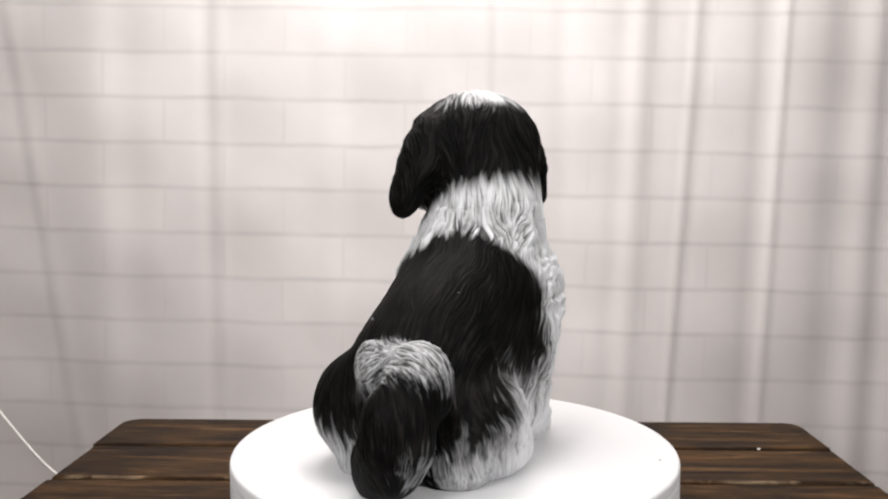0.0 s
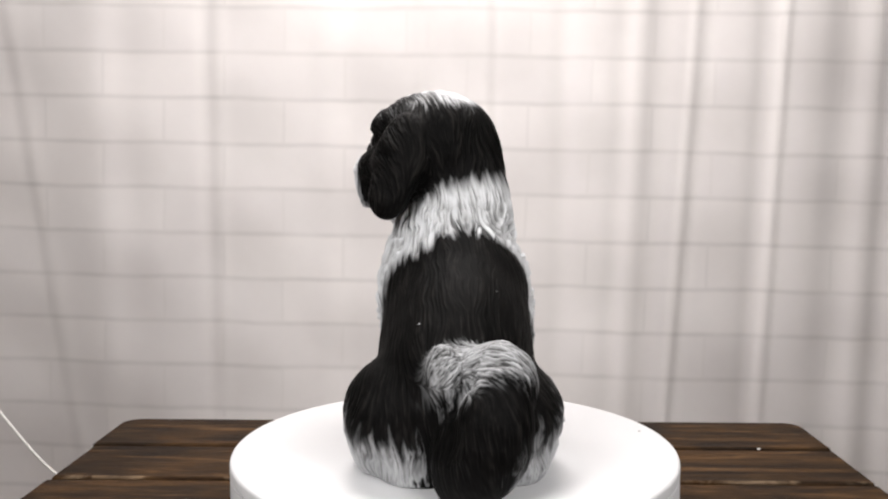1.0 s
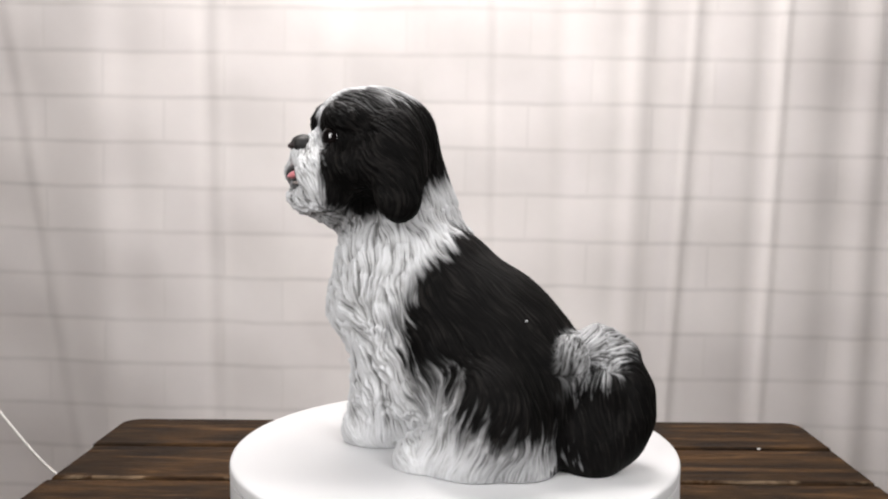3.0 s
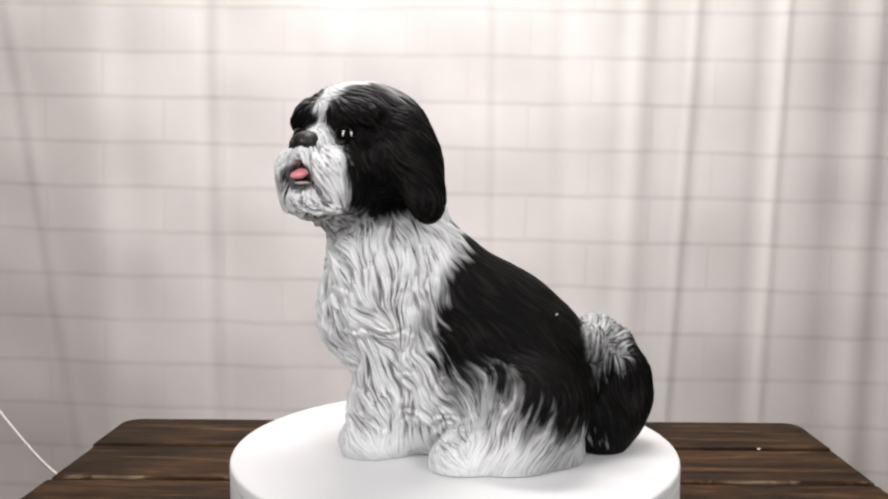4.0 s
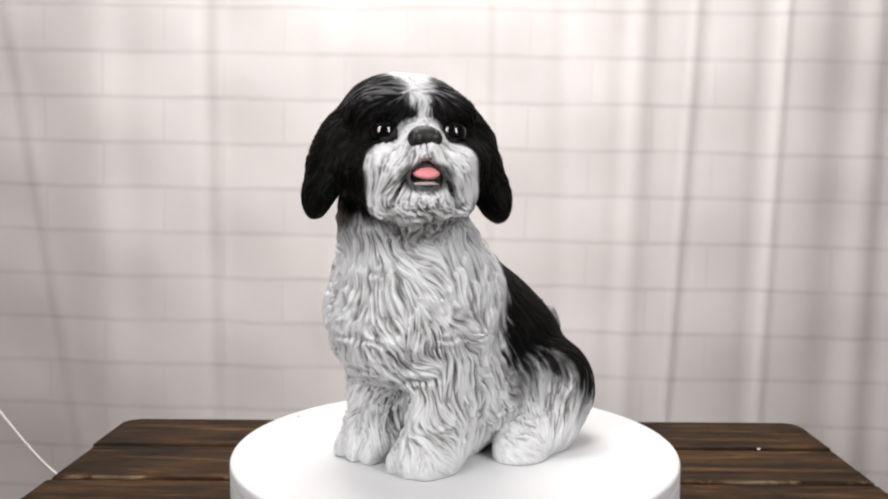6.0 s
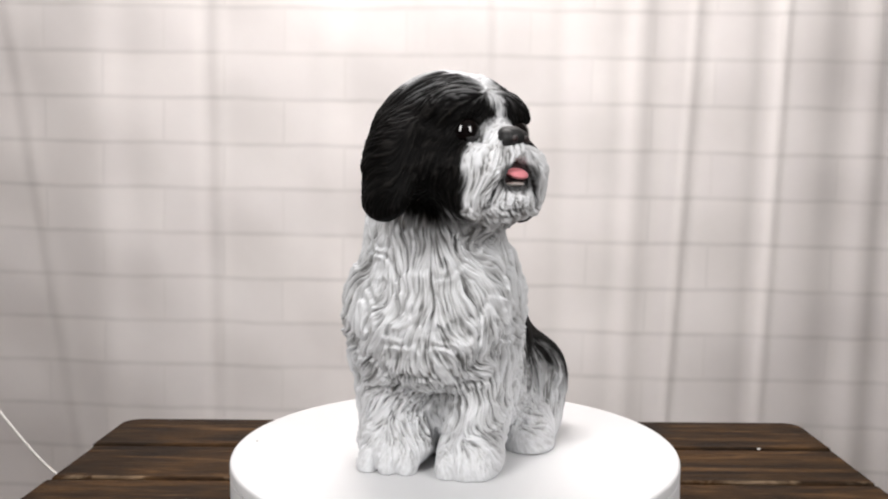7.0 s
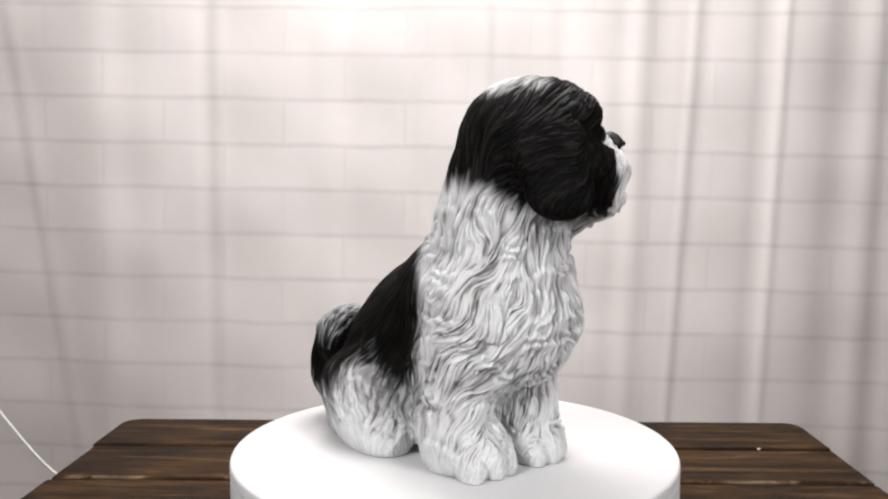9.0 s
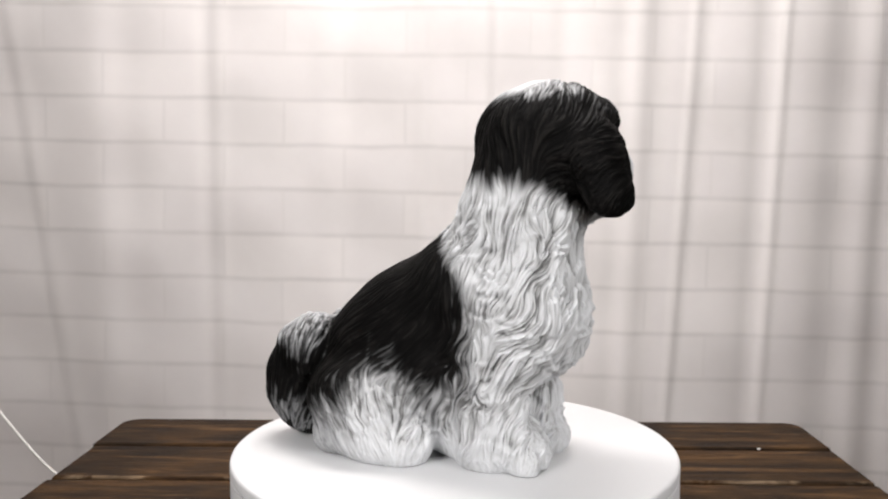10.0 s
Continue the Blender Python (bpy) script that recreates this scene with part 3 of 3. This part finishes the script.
def dark_patches(p, nrm, lock, lock2):
    """Where the dark paint lies, and the painted shade under the chin: 0 white, 1 dark."""
    jit = (lock - 0.5) * 0.015 + (lock2 - 0.5) * 0.008
    x, y, z = p[:, 0], p[:, 1], p[:, 2] + jit
    yj = y + jit * 1.2
    # saddle on the back, a point between the shoulders; it hangs a little differently on either flank
    left = np.interp(z, [0.058, 0.078, 0.095, 0.119, 0.148], [-0.002, -0.013, -0.0147, -0.0055, 0.010])
    right = np.interp(z, [0.0523, 0.087, 0.11, 0.1326, 0.1477], [-0.026, -0.033, -0.031, -0.0200, -0.0080])
    side = smooth01(-0.02, 0.02, x)
    edge = right + (left - right) * side
    saddle = smooth01(-0.008, 0.009, yj - edge) * smooth01(0.005, -0.003, z - (0.170 - 0.5 * np.abs(x)))
    low_l = np.interp(y, [-0.013, 0.0, 0.01, 0.025, 0.044, 0.055, 0.067, 0.1], [0.060, 0.052, 0.050, 0.056, 0.048, 0.034, 0.026, 0.016])
    low_r = np.interp(y, [-0.018, -0.004, 0.017, 0.045, 0.0525, 0.0665, 0.09], [0.046, 0.041, 0.050, 0.064, 0.044, 0.035, 0.018])
    zs = p[:, 2] + (lock - 0.5) * 0.026 + (lock2 - 0.5) * 0.016
    saddle *= smooth01(-0.024, 0.020, zs - (low_r + (low_l - low_r) * side))
    # tail: dark underside and root, pale plume on top
    tail = smooth01(0.088, 0.096, y)
    plume = smooth01(0.089, 0.095, y + 0.3 * jit) * smooth01(0.052, 0.080, z - 0.5 * np.maximum(0, y - 0.112) + 0.22 * x) * smooth01(0.136, 0.124, y) * smooth01(0.032, 0.016, x + jit)
    saddle = np.maximum(saddle, 0.55 * smooth01(0.040, 0.07, y) * (1 - 0.55 * lock2))
    saddle = np.maximum(saddle, smooth01(0.064, 0.074, y) * smooth01(0.036, 0.024, np.abs(x + 0.002) + jit))
    saddle *= 1 - plume * (0.22 + 0.5 * lock2)
    # head
    h = p - HEAD
    f, l = h @ FWD, np.abs(h @ LFT)
    lower = np.interp(f, [-0.04, -0.01, 0.02, 0.05], [0.191, 0.174, 0.164, 0.170])
    on = smooth01(-0.008, 0.008, p[:, 2] + 0.6 * jit - lower) * (y < 0.03)
    for c, r in (((0.0029, 0.0591, 0.1829), (0.0164, 0.0109, 0.0189)), ((0.0087, -0.0577, 0.1854), (0.0212, 0.0096, 0.0168))):
        lobe = np.sqrt(((f - c[0]) / r[0]) ** 2 + ((h @ LFT - c[1]) / r[1]) ** 2 + ((p[:, 2] - c[2]) / r[2]) ** 2)
        on = np.maximum(on, smooth01(1.55, 1.35, lobe) * smooth01(0.038, 0.042, l))
    zz = p[:, 2]
    blaze = smooth01(0.0045, -0.0045, l + jit * 0.6 - np.interp(zz, [0.226, 0.236, 0.250, 0.262], [0.001, 0.0025, 0.0065, 0.017])) * smooth01(-0.036, -0.026, f) * smooth01(0.222, 0.230, zz)
    muz = smooth01(1.12, 0.92, np.hypot((f - 0.066) / 0.025, l / 0.0415) + jit * 14) * smooth01(0.003, -0.003, zz + 0.3 * jit - np.interp(l, [0.0, 0.010, 0.016, 0.025, 0.032, 0.040], [0.232, 0.228, 0.2215, 0.2165, 0.212, 0.207]))
    lips = smooth01(1.3, 0.9, np.hypot(l / 0.0150, (zz - 0.1955) / 0.0085)) * smooth01(0.05, 0.056, f)
    # dark seams that run down from the corners of the mouth
    t = np.clip(((l - 0.011) * 0.010 + (zz - 0.197) * -0.019) / (0.010 ** 2 + 0.019 ** 2), 0, 1)
    seam = np.hypot(l - 0.011 - 0.010 * t, zz - 0.197 + 0.019 * t)
    lips = np.maximum(lips, 0.75 * smooth01(0.0030, 0.0008, seam + 0.1 * jit) * smooth01(0.036, 0.044, f))
    muz *= 1 - 0.85 * lips
    crown = smooth01(0.0, 0.02, f) * smooth01(0.236, 0.246, zz)
    blaze = np.maximum(blaze, 0.75 * smooth01(0.246, 0.257, zz + 0.6 * jit) * smooth01(0.014, -0.006, f) * (0.3 + 0.7 * lock2))
    face = on * (1 - 0.13 * crown * smooth01(0.45, 0.95, lock2)) * (1 - blaze) * (1 - muz)
    # grey throat paint, deepened towards the chin for the head's shade
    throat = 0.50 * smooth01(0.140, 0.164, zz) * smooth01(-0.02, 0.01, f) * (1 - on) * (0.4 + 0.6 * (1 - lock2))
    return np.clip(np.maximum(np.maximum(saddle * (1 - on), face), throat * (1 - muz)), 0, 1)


def split_quads(pts, quads):
    """Each face into four."""
    e = np.concatenate([quads[:, [0, 1]], quads[:, [1, 2]], quads[:, [2, 3]], quads[:, [3, 0]]])
    key = np.sort(e, axis=1)
    uniq, inv = np.unique(key[:, 0] * len(pts) + key[:, 1], return_inverse=True)
    mid = 0.5 * (pts[uniq // len(pts)] + pts[uniq % len(pts)])
    cen = pts[quads].mean(1)
    n, m, q = len(pts), len(mid), len(quads)
    a, b, c, d = (n + inv[i * q:(i + 1) * q] for i in range(4))
    o = n + m + np.arange(q)
    new_quads = np.concatenate([np.stack([quads[:, 0], a, o, d], 1), np.stack([quads[:, 1], b, o, a], 1),
                                np.stack([quads[:, 2], c, o, b], 1), np.stack([quads[:, 3], d, o, c], 1)])
    return np.concatenate([pts, mid, cen]), new_quads


def ball_mesh(c, r, axes, nu=20, nv=12):
    """A small closed ellipsoid as points and faces."""
    pts, quads = [], []
    for j in range(nv + 1):
        t = math.pi * j / nv
        for i in range(nu):
            a = 2 * math.pi * i / nu
            q = np.array((math.sin(t) * math.cos(a), math.sin(t) * math.sin(a), math.cos(t))) * r
            pts.append(c + q @ axes)
    for j in range(nv):
        for i in range(nu):
            k = (i + 1) % nu
            quads.append((j * nu + i, (j + 1) * nu + i, (j + 1) * nu + k, j * nu + k))
    return np.array(pts), np.array(quads)


def dog_figurine():
    F = figurine_form(CELL)
    pts, quads = F.skin()
    if FINE:
        pts, quads = split_quads(pts, quads)
    for _ in range(3):
        pts = pts - F.slope(pts) * F.sample(pts)[:, None] * 0.8
    nrm = F.slope(pts)
    flow = fur_flow(pts, nrm)
    paths = fur_paths(pts, nrm, 0.0016, 9)
    coarse = along_fur(paths, 9, 0.0070, 31)
    mid = along_fur(paths, 9, 0.0027, 32, 2)
    thin = along_fur(paths, 7, 0.00098, 33, 4)
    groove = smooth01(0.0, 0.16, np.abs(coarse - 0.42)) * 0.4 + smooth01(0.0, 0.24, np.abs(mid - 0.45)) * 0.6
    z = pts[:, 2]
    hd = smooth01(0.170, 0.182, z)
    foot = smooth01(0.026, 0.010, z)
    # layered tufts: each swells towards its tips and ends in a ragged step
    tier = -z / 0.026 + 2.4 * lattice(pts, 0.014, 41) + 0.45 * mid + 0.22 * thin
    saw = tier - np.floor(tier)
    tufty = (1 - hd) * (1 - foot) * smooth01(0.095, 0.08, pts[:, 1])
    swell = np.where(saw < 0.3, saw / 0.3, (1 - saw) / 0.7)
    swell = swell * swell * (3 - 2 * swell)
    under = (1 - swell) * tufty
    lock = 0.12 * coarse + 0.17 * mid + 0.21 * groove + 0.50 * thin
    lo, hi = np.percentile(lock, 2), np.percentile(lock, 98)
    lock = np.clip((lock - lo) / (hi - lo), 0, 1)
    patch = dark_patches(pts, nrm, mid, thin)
    for speck in ((-0.0264, 0.0503, 0.1208), (0.0278, 0.0737, 0.1032)):
        away = pts - np.array(speck)
        away -= nrm * (away * nrm).sum(1, keepdims=True)
        near = np.linalg.norm(pts - np.array(speck), axis=1) < 0.012
        patch = np.where(near & (np.linalg.norm(away, axis=1) < 0.0008), 0.35, patch)
    shag = (0.0028 - (0.0022 - 0.0010 * hd) * patch) * (1 - 0.2 * hd) * (1 - 0.5 * foot)
    shag *= smooth01(0.0, 0.010, z)
    lump = (coarse - 0.5) * 0.0022 * (1 - 0.75 * patch * (1 - hd)) * smooth01(0.0, 0.02, z) * (1 - 0.45 * hd)
    step = (swell - 0.6) * 0.0020 * tufty * (1 - patch)
    pts = pts + nrm * ((lock - 0.66) * shag + lump + step)[:, None]
    # shade in the hollows between tufts, darkened in the colour
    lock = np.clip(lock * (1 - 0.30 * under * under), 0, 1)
    lock = lock + (0.72 - lock) * 0.45 * foot
    pts[:, 2] = np.maximum(pts[:, 2], 0.0004)
    axes = np.array((FWD, LFT, (0, 0, 1)))
    groups = [(pts, quads, 0, lock, patch)]

    def add(c, r, slot, turn=axes):
        p, q = ball_mesh(np.array(c), np.array(r), turn)
        groups.append((p, q, slot, np.full(len(p), 0.5), np.ones(len(p))))
    for s in (1, -1):
        add(in_head(0.0375, s * 0.0210, 0.2222), (0.0090, 0.0092, 0.0092), 2)
    add(in_head(0.0545, 0, 0.2188), (0.0090, 0.0100, 0.0072), 1)
    for s in (1, -1):
        add(in_head(0.0565, s * 0.0056, 0.2182), (0.0064, 0.0048, 0.0056), 1)
        add(in_head(0.0625, s * 0.0048, 0.2178), (0.0022, 0.0022, 0.0020), 3)
    add(in_head(0.0545, 0, 0.1965), (0.005, 0.0145, 0.0098), 3)
    droop = np.array((FWD * math.cos(0.35) - np.array((0, 0, math.sin(0.35))), LFT, FWD * math.sin(0.35) + np.array((0, 0, math.cos(0.35)))))
    add(in_head(0.0588, 0, 0.1980), (0.0078, 0.0082, 0.0030), 4, droop)
    add(in_head(0.0570, 0, 0.1915), (0.0052, 0.0080, 0.0016), 5)
    co, faces, slots, locks, patches, base = [], [], [], [], [], 0
    for p, q, slot, lk, pa in groups:
        co.append(p)
        faces.append(q + base)
        slots.append(np.full(len(q), slot))
        locks.append(lk)
        patches.append(pa)
        base += len(p)
    co, faces = np.concatenate(co), np.concatenate(faces)
    me = bpy.data.meshes.new("dog_figurine")
    me.vertices.add(len(co))
    me.vertices.foreach_set("co", co.astype(np.float32).ravel())
    me.loops.add(4 * len(faces))
    me.loops.foreach_set("vertex_index", faces.astype(np.int32).ravel())
    me.polygons.add(len(faces))
    me.polygons.foreach_set("loop_start", np.arange(0, 4 * len(faces), 4, dtype=np.int32))
    me.polygons.foreach_set("material_index", np.concatenate(slots).astype(np.int32))
    me.update(calc_edges=True)
    me.validate()
    for m in (FUR, NOSE, EYE_GLOSS, MOUTH, TONGUE, TEETH):
        me.materials.append(m)
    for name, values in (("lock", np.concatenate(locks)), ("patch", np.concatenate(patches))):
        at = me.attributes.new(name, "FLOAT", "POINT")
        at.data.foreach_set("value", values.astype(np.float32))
    me.shade_smooth()
    ob = new("dog_figurine", me)
    return tagged(ob, "painted resin figurine of a sitting black and white shaggy puppy", "figurine")


FIGURINE = dog_figurine()


# ---------------------------------------------------------------- what moves
def motions():
    times = [i * 0.5 for i in range(21)]
    walk(FIGURINE, [(t, pose(0, 0, 0, 0, 0, SPIN * (t - FRONT))) for t in times])
    walk(PLATTER, [(t, pose(0, 0, 0, 0, 0, SPIN * (t - FRONT))) for t in times])


motions()
